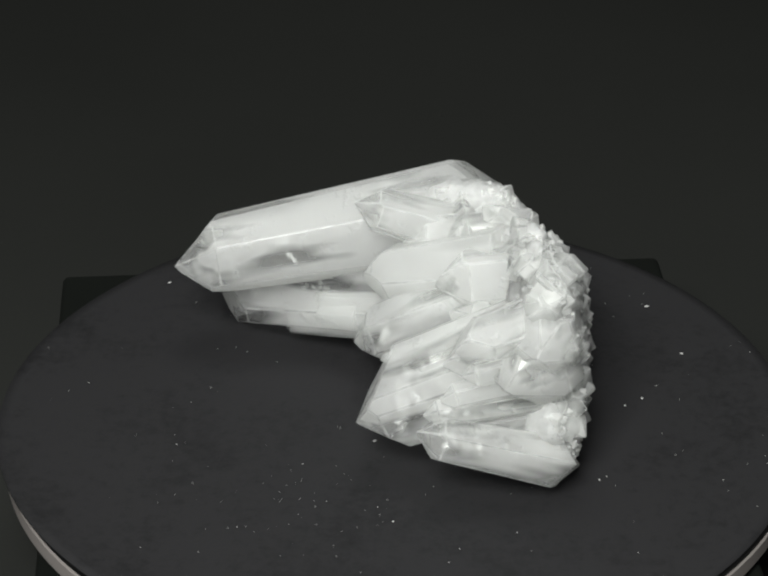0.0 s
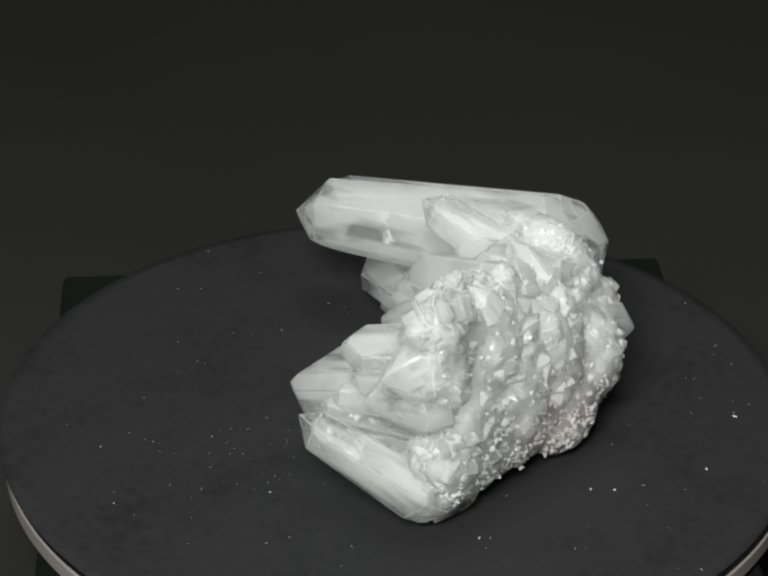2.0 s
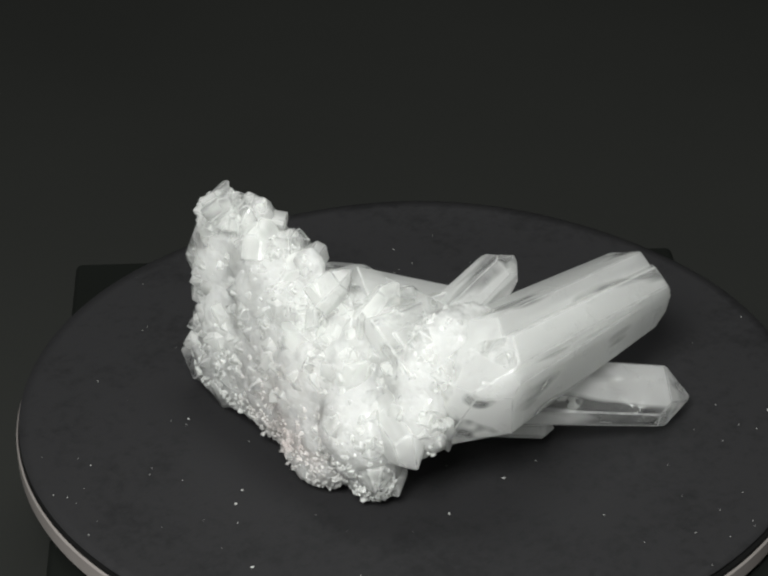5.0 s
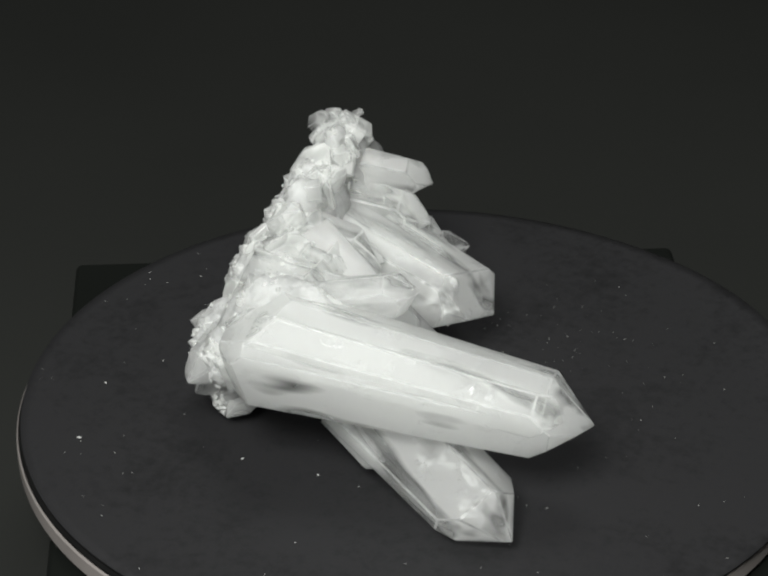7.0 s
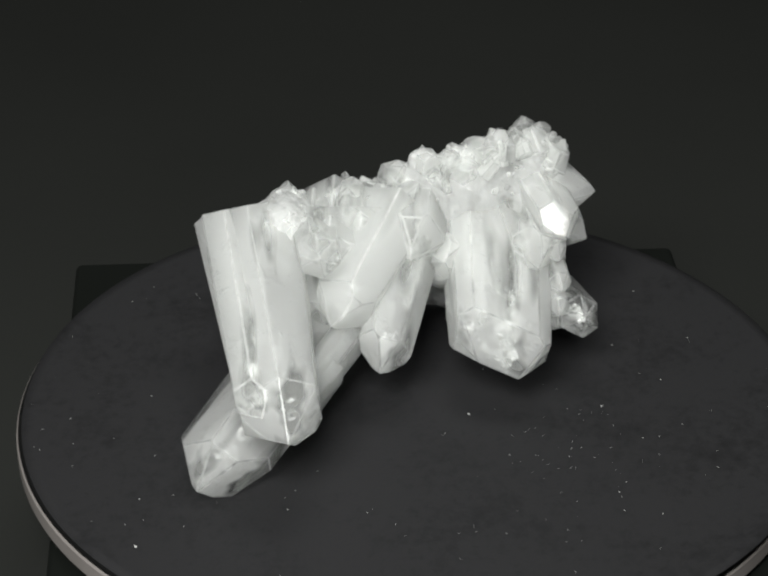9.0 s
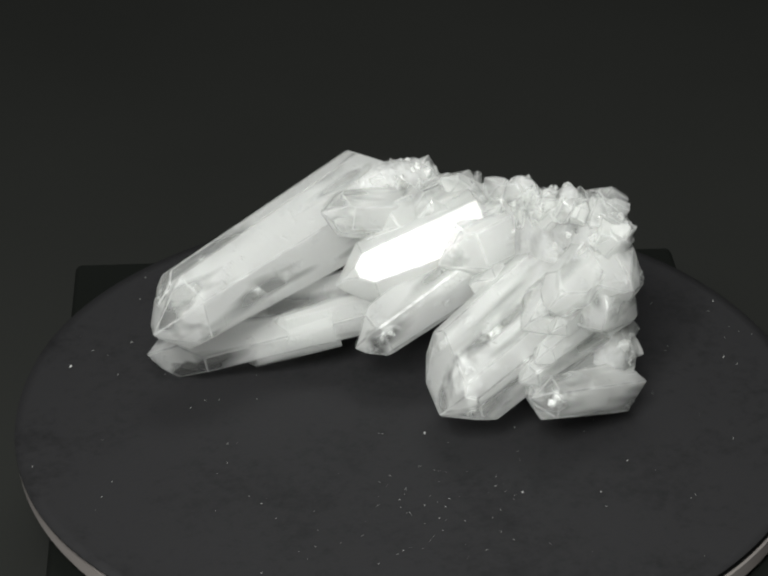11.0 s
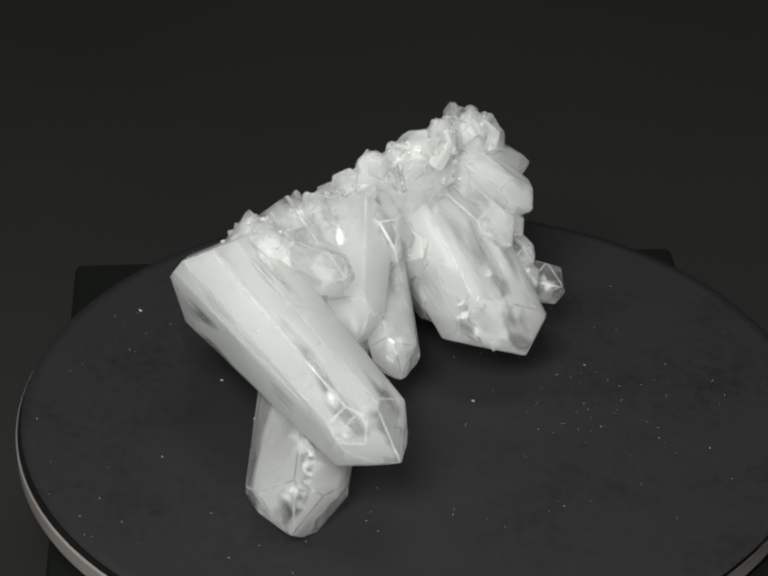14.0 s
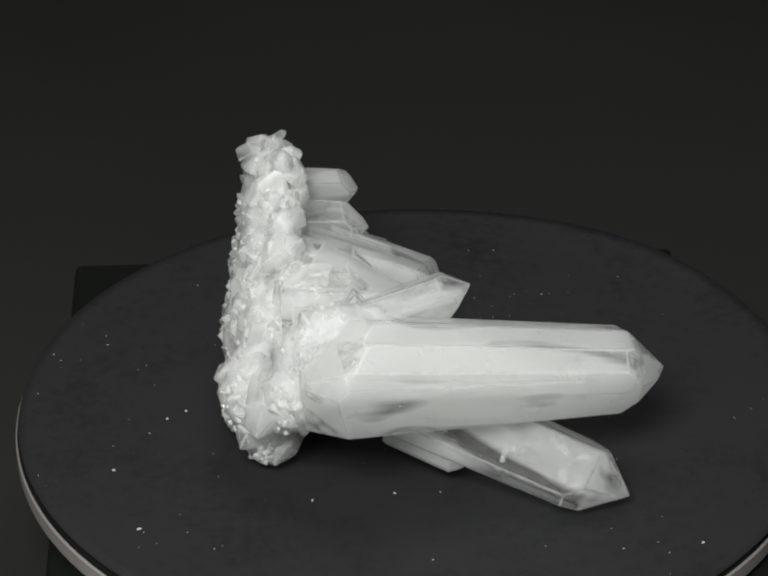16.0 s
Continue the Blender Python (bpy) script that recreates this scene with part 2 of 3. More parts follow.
def prism(length, r0, r1, flat=1.0, cap=1.0, rng=None, slant=0.0, slant_dir=0.0, edge=0.0003, base_cap=False, uneven=0.12, cuts=()):
    """A six-sided quartz point along +Z, from z = 0 to its tip at z = length; r0, r1: half widths at foot and shoulder."""
    rng = rng or random.Random(1)
    planes = []
    taper = math.atan2(r0 - r1, length)
    off = [1 + rng.uniform(-uneven, uneven) for _ in range(6)]
    for k in range(6):
        a = k * pi / 3
        d = Vector((cos(a), sin(a), 0))
        w = r0 * off[k] * (flat if k % 3 == 0 else 1.0)
        planes.append((d * w, (d * cos(taper) + Vector((0, 0, sin(taper)))).normalized()))
    for k in range(6):
        a = k * pi / 3
        steep = radians(50 if k % 2 else 52)
        d = Vector((cos(a), sin(a), 0))
        no = d * sin(steep) + Vector((0, 0, cos(steep)))
        lift = 0.0 if k % 2 == 0 else rng.uniform(0.0, 0.35) * r1
        back = Vector((0, 0, length + lift)) + d * (cap - 1.0) * r1
        back += Vector((cos(slant_dir), sin(slant_dir), 0)) * slant
        planes.append((back, no.normalized()))
    if base_cap:
        for k in range(3):
            a = k * 2 * pi / 3 + pi / 2
            d = Vector((cos(a), sin(a), 0))
            planes.append((Vector((0, 0, 0)), (d * 0.75 - Vector((0, 0, 0.66))).normalized()))
    else:
        planes.append((Vector((0, 0, 0)), Vector((0, 0, -1))))
    return faceted(planes + list(cuts), edge)


def faceted(planes, edge):
    """The body behind all planes; its narrow chamfer (slot 1) holds painted bright edges."""
    bm = convex(planes)
    if edge:
        bmesh.ops.remove_doubles(bm, verts=bm.verts[:], dist=0.0002)
        bmesh.ops.bevel(bm, geom=bm.edges[:], offset=edge, segments=1, affect="EDGES", profile=0.6, clamp_overlap=True, material=1)
    return bm


def tablet(length, wide, thick, grow, ridge, lean, edge=0.0003):
    """A flat six-sided crystal along +Z, broad along X, that ends in a chisel edge: half width and half thickness at the shoulder,
    grow: how much wider it is at the foot; ridge: half length of the chisel edge; lean: by how much one end of it stands higher."""
    planes = [(Vector((0, 0, 0)), Vector((0, 0, -1)))]
    for sign in (-1, 1):
        slope = (grow - 1) / length
        planes.append((Vector((sign * wide * grow, 0, 0)), Vector((sign, 0, wide * slope)).normalized()))
        planes.append((Vector((0, sign * thick * grow, 0)), Vector((0, sign, thick * slope)).normalized()))
        for side in (-1, 1):
            planes.append((Vector((side * wide * grow * 0.80, sign * thick * grow * 0.85, 0)), Vector((side * 0.6, sign * 0.8, wide * slope * 0.8)).normalized()))
        planes.append((Vector((0, 0, length)), Vector((lean, sign * 0.72, 0.69)).normalized()))
        planes.append((Vector((sign * ridge, 0, length - sign * lean * ridge)), Vector((sign * 0.70, 0, 0.71)).normalized()))
        planes.append((Vector((sign * ridge, 0, length - sign * lean * ridge)), Vector((sign * 0.55, -0.5 * sign, 0.66)).normalized()))
    return faceted(planes, edge)


def along(foot, tip, spin=0.0):
    """The pose whose +Z runs from foot to tip (millimetres), turned by spin degrees round it."""
    a, b = Vector(foot) * MM, Vector(tip) * MM
    q = (b - a).to_track_quat("Z", "Y")
    return Matrix.Translation(a) @ q.to_matrix().to_4x4() @ pose(0, 0, 0, 0, 0, spin)


# ---- room and backdrop ----
def build_room():
    room = slab(-2.0, -2.0, -0.80, 2.0, 1.6, 2.40)
    bmesh.ops.reverse_faces(room, faces=room.faces[:])
    me = bpy.data.meshes.new("wall_room")
    outer = slab(-2.1, -2.1, -0.90, 2.1, 1.7, 2.50)
    outer.to_mesh(me)
    outer.free()
    room.from_mesh(me)
    ob = part("wall_room", room, M_WALL, None)
    tagged(ob, "plain dim grey painted room walls around the table", "wall", kind="structure")
    # the sheet lies on the table and rises behind in a sweep
    bm = bmesh.new()
    line = [(-0.75, -0.0465)]
    line += [(0.42, -0.0465)]
    for k in range(1, 13):
        a = k / 12 * pi / 2
        line.append((0.42 + 0.22 * sin(a), -0.0465 + 0.22 * (1 - cos(a))))
    line.append((0.64, 0.90))
    xs = [-0.9 + 1.8 * k / 36 for k in range(37)]
    rows = []
    for n, (y, z) in enumerate(line):
        rows.append([bm.verts.new((x, y + 0.004 * noise.noise((x * 4, n * 0.7, 0)), z + (0.0 if n < 2 else 0.004 * noise.noise((x * 3, n * 0.5, 3))))) for x in xs])
    for a, b in zip(rows, rows[1:]):
        for k in range(36):
            bm.faces.new((a[k], a[k + 1], b[k + 1], b[k]))
    ob = part("backdrop", bm, M_CLOTH, None, smooth=True)
    ob.modifiers.new("thick", "SOLIDIFY").thickness = 0.0015
    tagged(ob, "matt black cloth sweep behind the turntable", "backdrop", kind="structure")
    ob = part("table", slab(-0.95, -0.80, -0.088, 0.95, 0.70, -0.050, 0.004), M_BASE, None)
    tagged(ob, "dark tabletop covered by black cloth", "table", kind="structure")


build_room()


# ---- turntable ----
def paper_shape():
    """A hand-cut paper round, a little out of true, with one stretch of its edge curled up."""
    reach = [98.8, 98.4, 98.1, 99.0, 101.0, 100.6, 99.3, 98.9]
    bm = bmesh.new()
    steps, rings = 180, [0.0, 0.4, 0.7, 0.82, 0.88, 0.93, 0.97, 1.0]
    layers = []
    for low in (False, True):
        rows = []
        for q in rings:
            row = []
            for k in range(1 if q == 0 else steps):
                a = 2 * pi * k / steps
                u = a / (2 * pi) * 8
                i, w = int(u) % 8, u - int(u)
                w = w * w * (3 - 2 * w)
                r = (reach[i] * (1 - w) + reach[(i + 1) % 8] * w) * q
                off = (math.degrees(a) - 222 + 180) % 360 - 180
                lift = 2.0 * math.exp(-(off / 28) ** 2) * max(0, (q - 0.8) / 0.2) ** 2
                row.append(bm.verts.new((r * cos(a) * MM, r * sin(a) * MM, (lift - (0.5 if low else 0)) * MM)))
            rows.append(row)
        for n, (p, q) in enumerate(zip(rows, rows[1:])):
            for k in range(steps):
                j = (k + 1) % steps
                f = (p[0], q[k], q[j]) if n == 0 else (p[k], q[k], q[j], p[j])
                bm.faces.new(f if not low else f[::-1])
        layers.append(rows[-1])
    top, low = layers
    for k in range(steps):
        j = (k + 1) % steps
        bm.faces.new((top[k], low[k], low[j], top[j]))
    return bm


def build_turntable():
    stand = new("turntable")
    tagged(stand, "small black turntable with a pale plastic rim", "turntable")
    base = part("base", slab(-0.0855, -0.0845, -0.046, 0.0855, 0.0845, -0.0085, 0.002), M_BASE, stand)
    base.matrix_basis = pose(-0.0045, 0.0035, 0, 0, 0, 4.5)
    platter = part("platter", lathe([(0, -0.0080), (0.0965, -0.0080), (0.0988, -0.0074), (0.0996, -0.0062), (0.0996, -0.0024), (0.0992, -0.0018)]), M_RIM, stand, "pale grey plastic rim", smooth=False)
    top = part("platter_top", lathe([(0.096, -0.0024), (0.0990, -0.0020), (0.0990, -0.0014), (0.0984, -0.0008), (0, -0.0008)]), M_TOP, platter, "glossy black top")
    sheet = part("paper_disc", paper_shape(), M_PAPER, None, smooth=True)
    tagged(sheet, "round matt black paper mat on the turntable", "mat")
    return platter, sheet


PLATTER, SHEET = build_turntable()


# ---- the quartz cluster ----
CLUSTER = new("quartz_cluster")
tagged(CLUSTER, "white milky quartz crystal cluster lying on black paper", "mineral")


def big_crystal(foot, tip, r0, r1, spin=0.0, mat=M_MILK, label="", seed=1, name="crystal", cuts=(), **more):
    """One crystal of the cluster; cuts: further faces, each by a point (millimetres) and its outward direction."""
    length = (Vector(tip) - Vector(foot)).length * MM
    place = along(foot, tip, spin)
    back = place.inverted()
    cuts = [(back @ (Vector(p) * MM), (back.to_3x3() @ Vector(n)).normalized()) for p, n in cuts]
    ob = part(name, prism(length, r0 * MM, r1 * MM, rng=random.Random(seed), cuts=cuts, **more), mat, CLUSTER, label)
    ob.data.materials.append(M_MILK_EDGE if mat in (M_MILK, M_MIRROR) else M_EDGE)
    ob.matrix_basis = place
    if length > 0.034:
        inner_cracks(ob, length, min(r0, r1) * MM, random.Random(seed + 200))
        if mat is not M_MIRROR and length < 0.07:
            overgrowth(ob, length, r0 * MM, r1 * MM, more.get("flat", 1.0), mat, random.Random(seed + 300))
    return ob


def overgrowth(crystal, length, r0, r1, flat, mat, rng):
    """Slender crystals grown side by side along the flanks of a larger one, most of them near its foot."""
    for k in range(6):
        u0 = rng.uniform(0.05, 0.35)
        run = rng.uniform(0.18, 0.42) * (1 if k < 6 else 1.35)
        u1 = min(0.62 if r0 > 0.014 else 0.86, u0 + run)
        a = rng.uniform(0, 2 * pi)
        r = (r0 + (r1 - r0) * (u0 + u1) / 2)
        w = r * rng.uniform(0.20, 0.42)
        reach = r * (1 + (flat - 1) * abs(cos(a))) - w * rng.uniform(0.55, 0.82)
        ob = part("overgrowth", prism((u1 - u0) * length, w * 1.1, w * 0.9, rng=random.Random(rng.randint(0, 9999)), edge=0.00018, uneven=0.25), mat, crystal)
        slope = math.atan2(r0 - r1, length)
        lean = Matrix.Rotation(-slope + rng.gauss(0, 0.03), 4, Vector((-sin(a), cos(a), 0)))
        ob.matrix_basis = Matrix.Translation((reach * cos(a), reach * sin(a), u0 * length)) @ lean @ pose(0, 0, 0, 0, 0, rng.uniform(0, 60))


def inner_cracks(crystal, length, r, rng):
    """Thin crumpled crack films inside a crystal, most of them across its axis."""
    bm = bmesh.new()
    for k in range(rng.randint(12, 16) + int(900 * r)):
        mid = Vector((rng.uniform(-0.45, 0.45) * r, rng.uniform(-0.45, 0.45) * r, length * rng.uniform(0.25, 0.85)))
        turn = Euler((rng.gauss(0, 0.7), rng.gauss(0, 0.7), rng.uniform(0, 6.3))).to_matrix()
        size = r * rng.uniform(0.22, 0.46)
        hub = bm.verts.new(mid)
        rings = []
        for q in (0.5, 1.0):
            row = []
            for j in range(12):
                a = 2 * pi * j / 12
                rad = size * q * rng.uniform(0.65, 1.1)
                row.append(bm.verts.new(mid + turn @ Vector((rad * cos(a), rad * sin(a) * 0.8, rng.gauss(0, 0.16) * size))))
            rings.append(row)
        for j in range(12):
            i = (j + 1) % 12
            bm.faces.new((hub, rings[0][j], rings[0][i]))
            bm.faces.new((rings[0][j], rings[1][j], rings[1][i], rings[0][i]))
    ob = part("crack_film", bm, M_VEIL, crystal)
    tagged(ob, "bright broken films of inner cracks", kind="stuff")


# the broken foot of the largest crystal and its twin
FOOT_FACES = [((14.5, 45.5, 46.2), (0.50, 0.20, 0.84)), ((20, 50, 44), (0.55, 0.62, 0.56)), ((16, 55, 25.5), (0.62, 0.72, -0.30)), ((28, 45, 36), (1.0, 0.25, 0.0))]
LARGE = [
    # foot, tip, r0, r1, spin, material, label, seed, further shape
    ((31, 43.5, 36.2), (-58.5, 27, 25.8), 13.8, 8.8, 9, M_MILK, "largest cloudy quartz prism with a chisel tip", 3, dict(flat=1.0, cuts=FOOT_FACES)),
    ((20, 47.3, 40.4), (-53.6, 33.4, 29.2), 7.0, 5.8, 9, M_MILK, "slender twin prism grown along the largest one", 4, dict(cuts=FOOT_FACES)),
    ((10, 21, 18.5), (-48.5, 49.8, 4.6), 8.2, 6.9, 0, M_CLEAR, "half-clear quartz prism resting on the paper", 5, dict(flat=1.5, uneven=0.08)),
    ((14, 25, 38), (-12, 22.5, 47.2), 6.2, 5.0, 10, M_MILK, "", 7, {}),
    ((33, 21, 37), (-1, 21, 35.5), 8.2, 7.0, 0, M_MILK, "wide milky wall of grown-together crystals", 67, dict(flat=1.85, uneven=0.05)),
    ((26, 6, 39), (-10, 20, 27), 9.8, 6.6, -17.5, M_MIRROR, "broad milky quartz point with a mirror-smooth face", 9, dict(uneven=0.03)),
    ((32, 0, 38), (-12, 8, 15), 8, 5.5, 15, M_CLEAR, "", 11, {}),
    ((38, -28, 46), (12, -37.5, 41), 6.5, 5.2, 0, M_GLASS, "", 15, {}),
    ((38, -25, 37), (9.5, -31, 33), 7, 5.5, 0, M_GLASS, "", 17, {}),
    ((43, -34.5, 7.5), (3.5, -42.5, 22), 6.2, 4.4, 0, M_GLASS, "slanting clear quartz prism at the foot of the cluster", 19, dict(base_cap=True)),
    ((30, -22, 15), (27, -43, 12), 6.5, 4.2, 20, M_CLEAR, "", 21, {}),
    ((34, -20, 12), (38, -34, 1.5), 7, 5, 0, M_CLEAR, "", 23, {}),
    ((36, 18, 24), (49, 26, 24.5), 4.5, 2.6, 0, M_GLASS, "", 51, {}),
    ((34, 28, 26), (39, 45, 20), 6, 3.6, 0, M_CLEAR, "", 25, {}),
    ((34, 22, 20), (43, 35, 10), 5.2, 3.2, 30, M_CLEAR, "", 27, {}),
    ((30, 20, 14), (35, 34, 4.5), 5.5, 3.2, 10, M_DRUSE, "", 29, {}),
    ((34, -6, 44), (30, -1, 54), 5, 3.8, 0, M_DRUSE, "", 33, {}),
    ((36, -14, 48), (32, -18, 57.5), 5.0, 4.4, 0, M_DRUSE, "", 35, {}),
    ((36, -30, 50), (37, -34, 57.5), 4.8, 4.2, 0, M_DRUSE, "", 37, {}),
    ((30, -16, 20), (4, -14, 18), 9, 6, 0, M_CLEAR, "", 39, {}),
    ((40, -30, 38), (14, -36, 33), 4.2, 3.0, 0, M_CLEAR, "", 43, {}),
    ((41, -30, 32), (9, -37, 27), 4.4, 3.2, 20, M_CLEAR, "", 45, {}),
    ((41, -30, 26), (5, -36.5, 22.5), 4.2, 3.0, 10, M_CLEAR, "", 47, {}),
    ((40, -29, 20), (8, -36, 17), 4.0, 3.0, 0, M_CLEAR, "", 49, {}),
    ((36, -24, 52), (33, -26, 59.5), 4.2, 3.6, 0, M_DRUSE, "", 53, {}),
    ((34, 4, 44), (27, 8, 52), 4.2, 2.6, 0, M_GLASS, "", 55, {}),
    ((34, -4, 45), (28, -10, 56), 4.0, 2.4, 20, M_GLASS, "", 57, {}),
    ((30, 16, 40), (20, 17, 50), 4.4, 2.6, 0, M_DRUSE, "", 59, {}),
    ((34, -31, 42), (31, -45.5, 44), 8.0, 6.2, 18, M_CLEAR, "", 61, {}),
    ((34, -28, 36), (24, -43.5, 34), 9.0, 8.2, 10, M_CLEAR, "", 69, dict(uneven=0.2)),
    ((30, 15, 36), (4, 15, 34.0), 10.0, 9.4, 0, M_MILK, "broad milky head grown together with its neighbours", 71, dict(uneven=0.08)),
    ((32, 1, 39), (8, 1, 36.0), 8.0, 7.4, 28, M_MILK, "", 73, dict(uneven=0.1)),
    ((30, 27, 37), (10, 26.5, 37), 6.8, 6.4, 0, M_MILK, "", 75, dict(uneven=0.1)),
    ((39, -20, 26), (46, -26, 24), 4.4, 2.6, 0, M_DRUSE, "", 63, {}),
    ((38, -31, 20), (44, -37, 17), 4.4, 2.6, 0, M_DRUSE, "", 65, {}),
    ((20, -8, 31), (11.5, -7.3, 33.5), 5.5, 4.6, 0, M_DRUSE, "small clear plate-like crystal", 41, {}),
]
for foot, tip, r0, r1, spin, mat, label, seed, more in LARGE:
    big_crystal(foot, tip, r0, r1, spin, mat, label, seed, **more)



def flat_crystal(foot, tip, across, mat, label, *shape):
    """A tablet from foot to tip (millimetres), broad along across."""
    z = (Vector(tip) - Vector(foot)).normalized()
    x = (Vector(across) - z * z.dot(Vector(across))).normalized()
    length = (Vector(tip) - Vector(foot)).length * MM
    ob = part("crystal", tablet(length, *shape), mat, CLUSTER, label)
    ob.data.materials.append(M_MILK_EDGE if mat is M_MILK else M_EDGE)
    ob.matrix_basis = Matrix.Translation(Vector(foot) * MM) @ Matrix((x, z.cross(x), z)).transposed().to_4x4()
    return ob, length


def build_broad_point():
    """The broad half-clear crystal with a long chisel edge, and fluted ribs on its upper face."""
    ob, length = flat_crystal((36, -20, 33), (-9.6, -22, 14.6), (0.10, 1, 0.22), M_CLEAR, "broad half-clear quartz point with fluted faces", 0.0113, 0.0085, 1.2, 0.0045, 0.30)
    rng = random.Random(13)
    inner_cracks(ob, length, 0.011, rng)
    for k in range(9):
        run = rng.uniform(0.018, 0.030)
        w = rng.uniform(0.0012, 0.0024)
        rib = part("rib", prism(run, w, w * 0.8, rng=random.Random(700 + k), edge=0.0002, uneven=0.2), M_GLASS, ob)
        side = -1 if k % 3 else 1
        rib.matrix_basis = pose(-0.009 + 0.0022 * k, side * (0.0090 - w * 0.7), length * rng.uniform(0.12, 0.34), side * 1.2, 0, rng.uniform(0, 60))


build_broad_point()
# the milky curtain between the largest crystal and the broad point
flat_crystal((20, 18.5, 42.5), (-2.5, 17.5, 20), (0, 1, 0.12), M_MILK, "smooth milky curtain of grown-together quartz", 0.0128, 0.0055, 1.05, 0.0075, 0.12)

# rounded masses of the matrix: middle, half widths (millimetres)
LUMPS = [
    ((34, -30, 40), (9, 9, 17)), ((36, -30, 16), (8, 9, 14)), ((34, -12, 33), (10, 13, 22)), ((38, 6, 22), (9, 15, 20)),
    ((32, 12, 33), (11, 14, 11)), ((24, 31, 33), (11, 13, 11)), ((37, 24, 20), (11, 12, 13)), ((17, 33, 41), (13, 8, 7)), ((35, -31, 53), (4.5, 7, 4.5)), ((32, -1.5, 51), (3.5, 4.5, 4)), ((31, -20, 57), (3, 3.5, 4)),
    ((40, 12, 10), (8, 12, 10)), ((32, -3, 44), (5.5, 12, 7)), ((25, 15, 41), (8, 10, 6)), ((38, -12, 16), (7, 14, 12)), ((30, 36, 26), (8, 9, 9)),
    ((34, -20, 46), (6.5, 9, 9)), ((40, -24, 24), (5, 11, 14)), ((36, 26, 10), (7, 8, 9)), ((18, 10, 31), (10, 12, 7)), ((14, 30, 36), (12, 10, 8)), ((23, -10, 27), (7, 11, 8)),
    ((40, -4, 22), (6.5, 14, 18)), ((39, 14, 14), (8.5, 13, 12)), ((36, -8, 36), (7, 15, 13)), ((39, -20, 18), (6, 12, 14)),
]


def build_matrix():
    bm = bmesh.new()
    for c, r in LUMPS:
        bmesh.ops.create_icosphere(bm, subdivisions=3, radius=1, matrix=Matrix.Translation(Vector(c) * MM) @ Matrix.Diagonal((*[v * MM for v in r], 1)))
    ob = part("matrix", bm, M_CORE, CLUSTER, "rough white quartz matrix with a faint pink stain")
    re = ob.modifiers.new("join", "REMESH")
    re.mode, re.voxel_size, re.use_smooth_shade = "VOXEL", 0.0009, False
    tx = bpy.data.textures.new("lumps", "VORONOI")
    tx.noise_scale = 0.007
    dm = ob.modifiers.new("lumps", "DISPLACE")
    dm.texture, dm.strength, dm.mid_level = tx, -0.0014, 0.4
    fine = bpy.data.textures.new("grain", "VORONOI")
    fine.noise_scale = 0.0026
    dg = ob.modifiers.new("grain", "DISPLACE")
    dg.texture, dg.strength, dg.mid_level = fine, -0.0006, 0.4
    return ob


def druse_spots(count, rng, keep):
    """Places and outward directions on the matrix, spread evenly, where keep(place) says so."""
    found = []
    areas = [r[0] * r[1] + r[1] * r[2] + r[0] * r[2] for _, r in LUMPS]
    while len(found) < count:
        c, r = rng.choices(LUMPS, areas)[0]
        d = Vector((rng.gauss(0, 1), rng.gauss(0, 1), rng.gauss(0, 1))).normalized()
        p = Vector([c[i] + r[i] * d[i] for i in range(3)])
        n = Vector([d[i] / r[i] for i in range(3)]).normalized()
        inside = any(sum(((p[i] - o[i]) / q[i]) ** 2 for i in range(3)) < 0.93 for o, q in LUMPS if o != c)
        if not inside and p.z > 1.5 and keep(p, n):
            found.append((p, n))
    return found


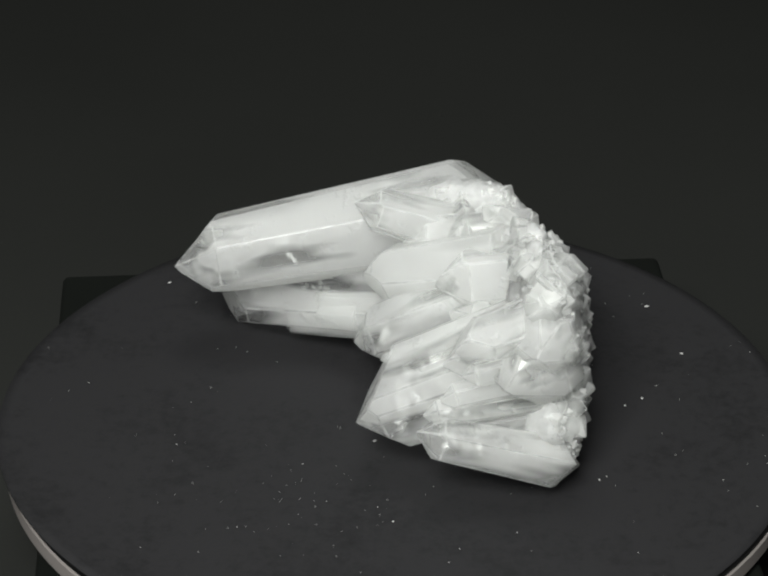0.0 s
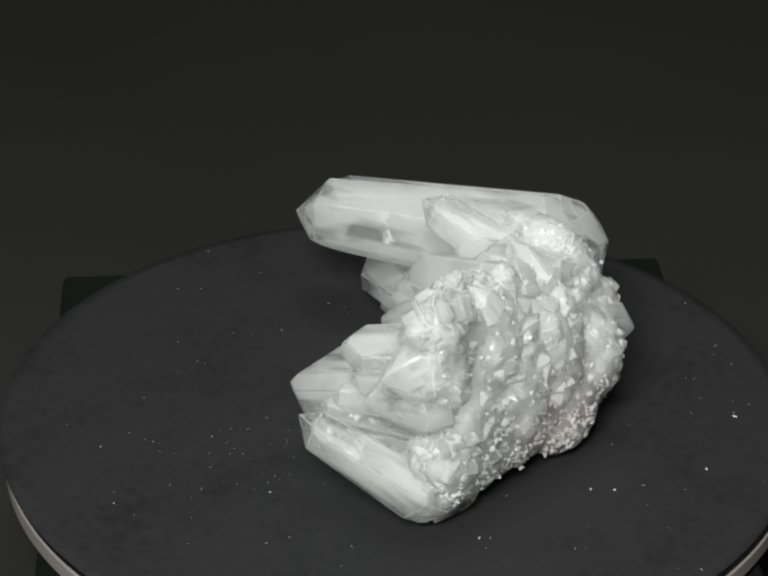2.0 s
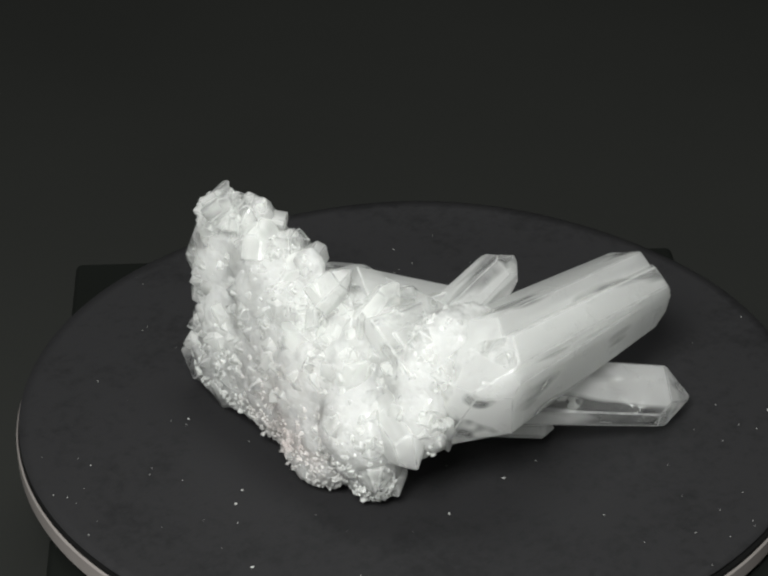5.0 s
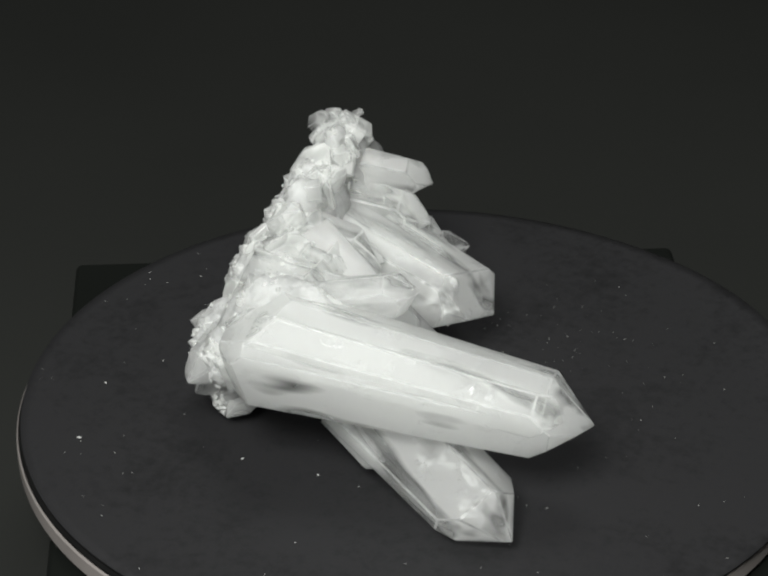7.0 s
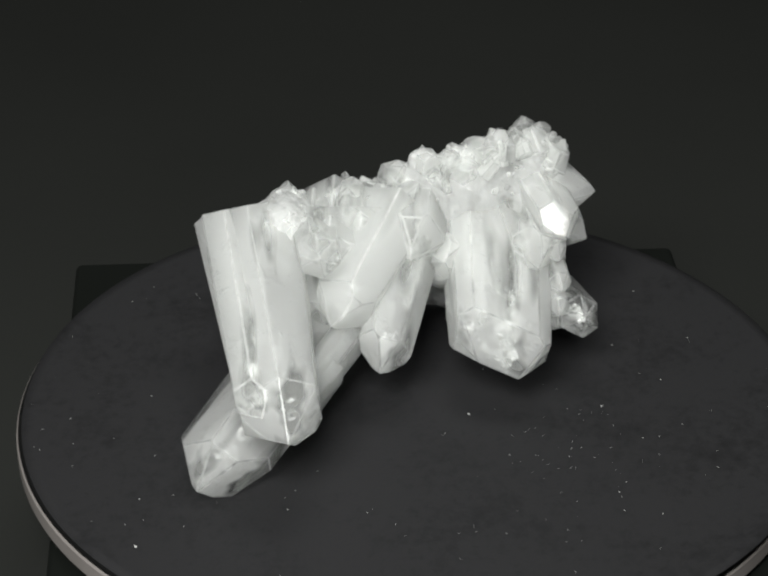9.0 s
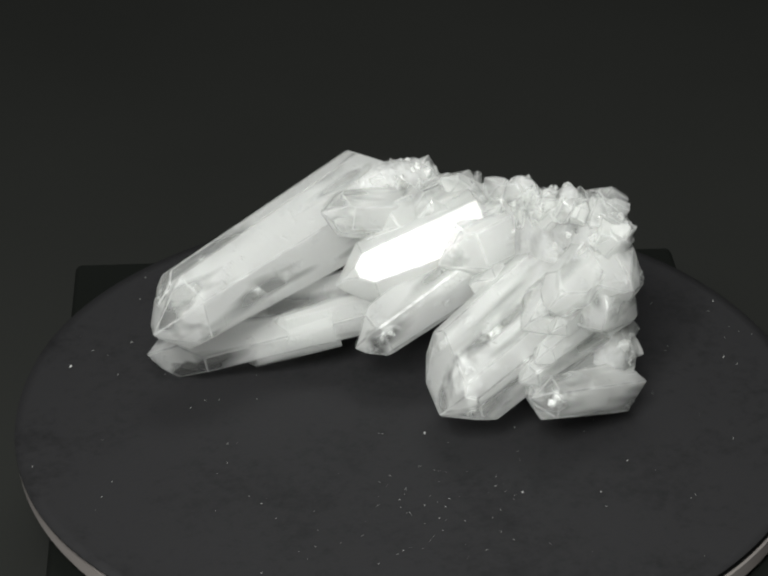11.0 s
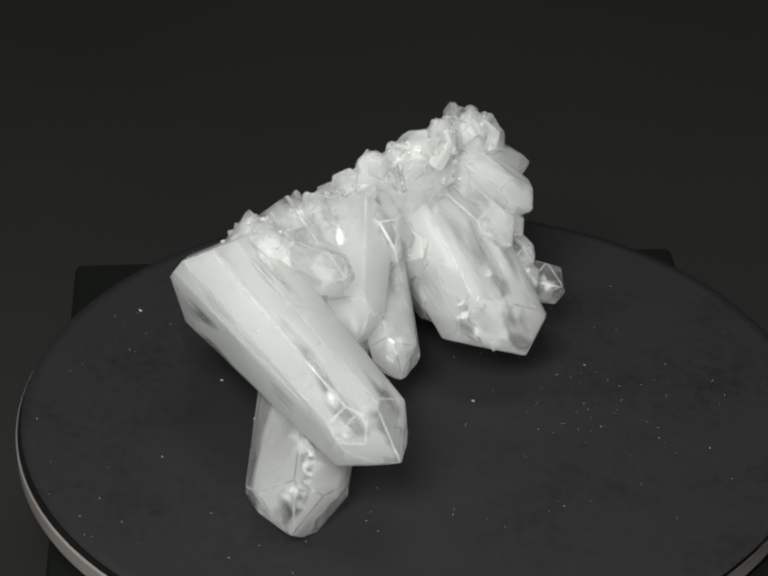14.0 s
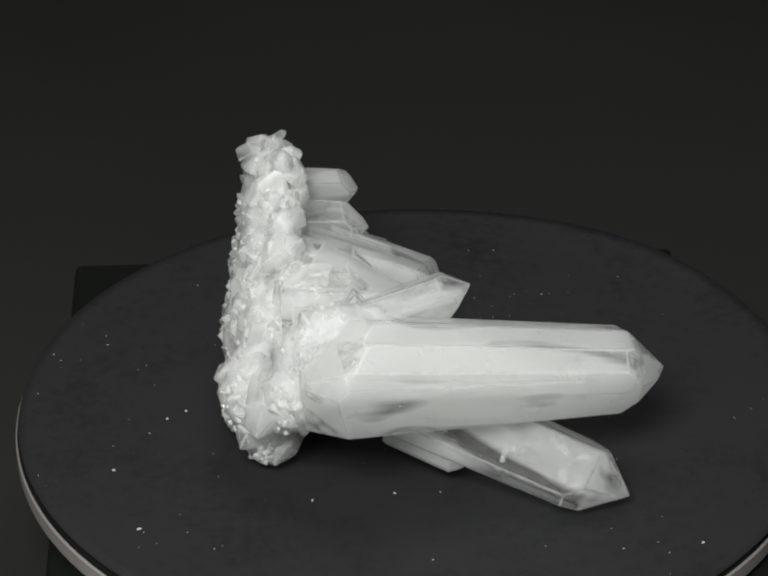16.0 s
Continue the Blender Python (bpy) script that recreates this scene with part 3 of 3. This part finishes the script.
def build_druse(matrix):
    rng = random.Random(11)
    kinds = []
    for k in range(8):
        bm = prism(5 * MM, 2.0 * MM, 1.7 * MM, rng=random.Random(50 + k), edge=0.00012, uneven=0.3)
        me = bpy.data.meshes.new("druse_crystal")
        bm.to_mesh(me)
        bm.free()
        me.materials.append(M_GLASS if k % 3 == 0 else M_DRUSE)
        kinds.append(me)
    outer = lambda p, n: (n.x > -0.35 or p.z > 42) and rng.random() < (0.35 if p.z < 20 else 1.0)
    for p, n in druse_spots(290, rng, outer):
        ob = new("druse_crystal", rng.choice(kinds))
        ob.parent = matrix
        grow = Vector((-0.25, 0, 0.25)) if p.z > 30 else Vector((0.2, 0, 0))
        lean = (n + grow + Vector((rng.gauss(0, 0.25), rng.gauss(0, 0.25), rng.gauss(0, 0.25)))).normalized()
        size = rng.choice((0.6, 0.8, 1.0, 1.3, 1.7)) * rng.uniform(0.85, 1.15) * (0.5 if p.z < 18 else 0.6 if p.z > 44 else 1.0)
        m = along(p - lean * (4.1 * size), p + lean, rng.uniform(0, 360))
        ob.matrix_basis = m @ Matrix.Diagonal((size, size, size, 1))
    # sugar-fine crystals over the lower outer side
    proto = []
    for k in range(5):
        bm = prism(2.0 * MM, 1.0 * MM, 0.95 * MM, rng=random.Random(80 + k), edge=0, uneven=0.3)
        bm.verts.ensure_lookup_table()
        bm.verts.index_update()
        proto.append(([v.co.copy() for v in bm.verts], [[v.index for v in f.verts] for f in bm.faces]))
        bm.free()
    verts, faces = [], []
    for p, n in druse_spots(1500, rng, lambda p, n: n.x > -0.1 and rng.random() < (1.0 if p.z < 15 else 0.45 if p.z < 24 else 0.05)):
        lean = (n + Vector((rng.gauss(0, 0.5), rng.gauss(0, 0.5), rng.gauss(0, 0.5)))).normalized()
        size = rng.uniform(0.30, 1.0) * 0.72
        m = along(p - lean * 1.86 * size, p + lean, rng.uniform(0, 360)) @ Matrix.Diagonal((size, size, size, 1))
        vs, fs = rng.choice(proto)
        base = len(verts)
        verts += [m @ v for v in vs]
        faces += [[i + base for i in f] for f in fs]
    me = bpy.data.meshes.new("fine_druse")
    me.from_pydata(verts, [], faces)
    me.materials.append(M_CRUST)
    ob = new("fine_druse", me)
    ob.parent = matrix
    tagged(ob, "sugar-fine sparkling white crystal crust", kind="stuff")


def build_ridge():
    """Short stubby points crowding the upper edge of the plate."""
    rng = random.Random(23)
    line = [Vector(v) for v in ((9, 31, 45), (22, 27, 43), (29, 10, 44), (32, -5, 48), (33, -17, 55), (34, -26, 58.5), (36, -34, 56.5))]
    for k in range(100):
        u = (k + rng.random()) / 100 * (len(line) - 1)
        i = min(int(u), len(line) - 2)
        at = line[i].lerp(line[i + 1], u - i) + Vector((rng.gauss(0, 2.6), rng.gauss(0, 1.6), rng.gauss(-1, 1.2)))
        way = Vector((rng.gauss(-0.35, 0.55), rng.gauss(0, 0.45), rng.uniform(0.5, 1.0))).normalized()
        w = rng.choice((1.1, 1.5, 2.0, 2.6, 3.4)) * rng.uniform(0.85, 1.15)
        run = rng.uniform(5.5, 8.5)
        big_crystal(at - way * run * 0.62, at + way * run * 0.38, w, w * 0.86, rng.uniform(0, 60), rng.choice((M_CLEAR, M_GLASS, M_DRUSE)), "", 400 + k, uneven=0.25, edge=0.0002)


build_ridge()


def build_outer_points():
    """Blunt crystal heads, half sunk, over the upper outer side of the plate."""
    rng = random.Random(31)
    for k, (p, n) in enumerate(druse_spots(150, rng, lambda p, n: n.x > 0.1 and p.z > 15)):
        way = (n + Vector((rng.gauss(0, 0.14), rng.gauss(0, 0.14), rng.gauss(0.15, 0.14)))).normalized()
        w = rng.uniform(1.5, 4.0)
        big_crystal(p - way * 9, p + way * w * rng.uniform(0.25, 0.55), w, w * 0.92, rng.uniform(0, 60), rng.choice((M_MILK, M_CLEAR, M_DRUSE)), "", 500 + k, uneven=0.28, edge=0.0002)


build_outer_points()
build_druse(build_matrix())


# ---- dust on the paper ----
def build_dust():
    rng = random.Random(5)
    known = [(57, 2.6, 0.5), (61.6, 6, 0.55), (48.3, -30, 0.4), (-1.5, -47.6, 0.4), (66.7, 51.6, 0.5), (26.1, 42, 0.45), (6.5, 40, 0.45), (-6.3, -14.1, 0.5), (-63.9, 62.5, 0.5), (73.8, 27.6, 0.45)]
    for k in range(110):
        a, r = rng.uniform(0, 2 * pi), 97 * math.sqrt(rng.uniform(0.02, 1))
        known.append((r * cos(a), r * sin(a), rng.uniform(0.10, 0.24)))
    for k in range(60):
        known.append((-25 + rng.gauss(0, 14), -42 + rng.gauss(0, 12), rng.uniform(0.08, 0.18)))
    bm = bmesh.new()
    for x, y, r in known:
        if math.hypot(x, y) > 97:
            continue
        bmesh.ops.create_icosphere(bm, subdivisions=1, radius=1, matrix=Matrix.Translation((x * MM, y * MM, r * 0.25 * MM)) @ pose(0, 0, 0, 0, 0, rng.uniform(0, 360)) @ Matrix.Diagonal((r * rng.uniform(0.7, 1.5) * MM, r * 0.6 * MM, r * 0.4 * MM, 1)))
    ob = part("dust", bm, M_DUST, SHEET, "scattered white specks of quartz dust")
    tagged(ob, kind="stuff")


build_dust()


# ---- motion ----
def motions():
    rows = [(t, pose(0, 0, 0, 0, 0, a)) for t, a in TURN]
    for thing in (PLATTER, SHEET, CLUSTER):
        walk(thing, rows)


motions()
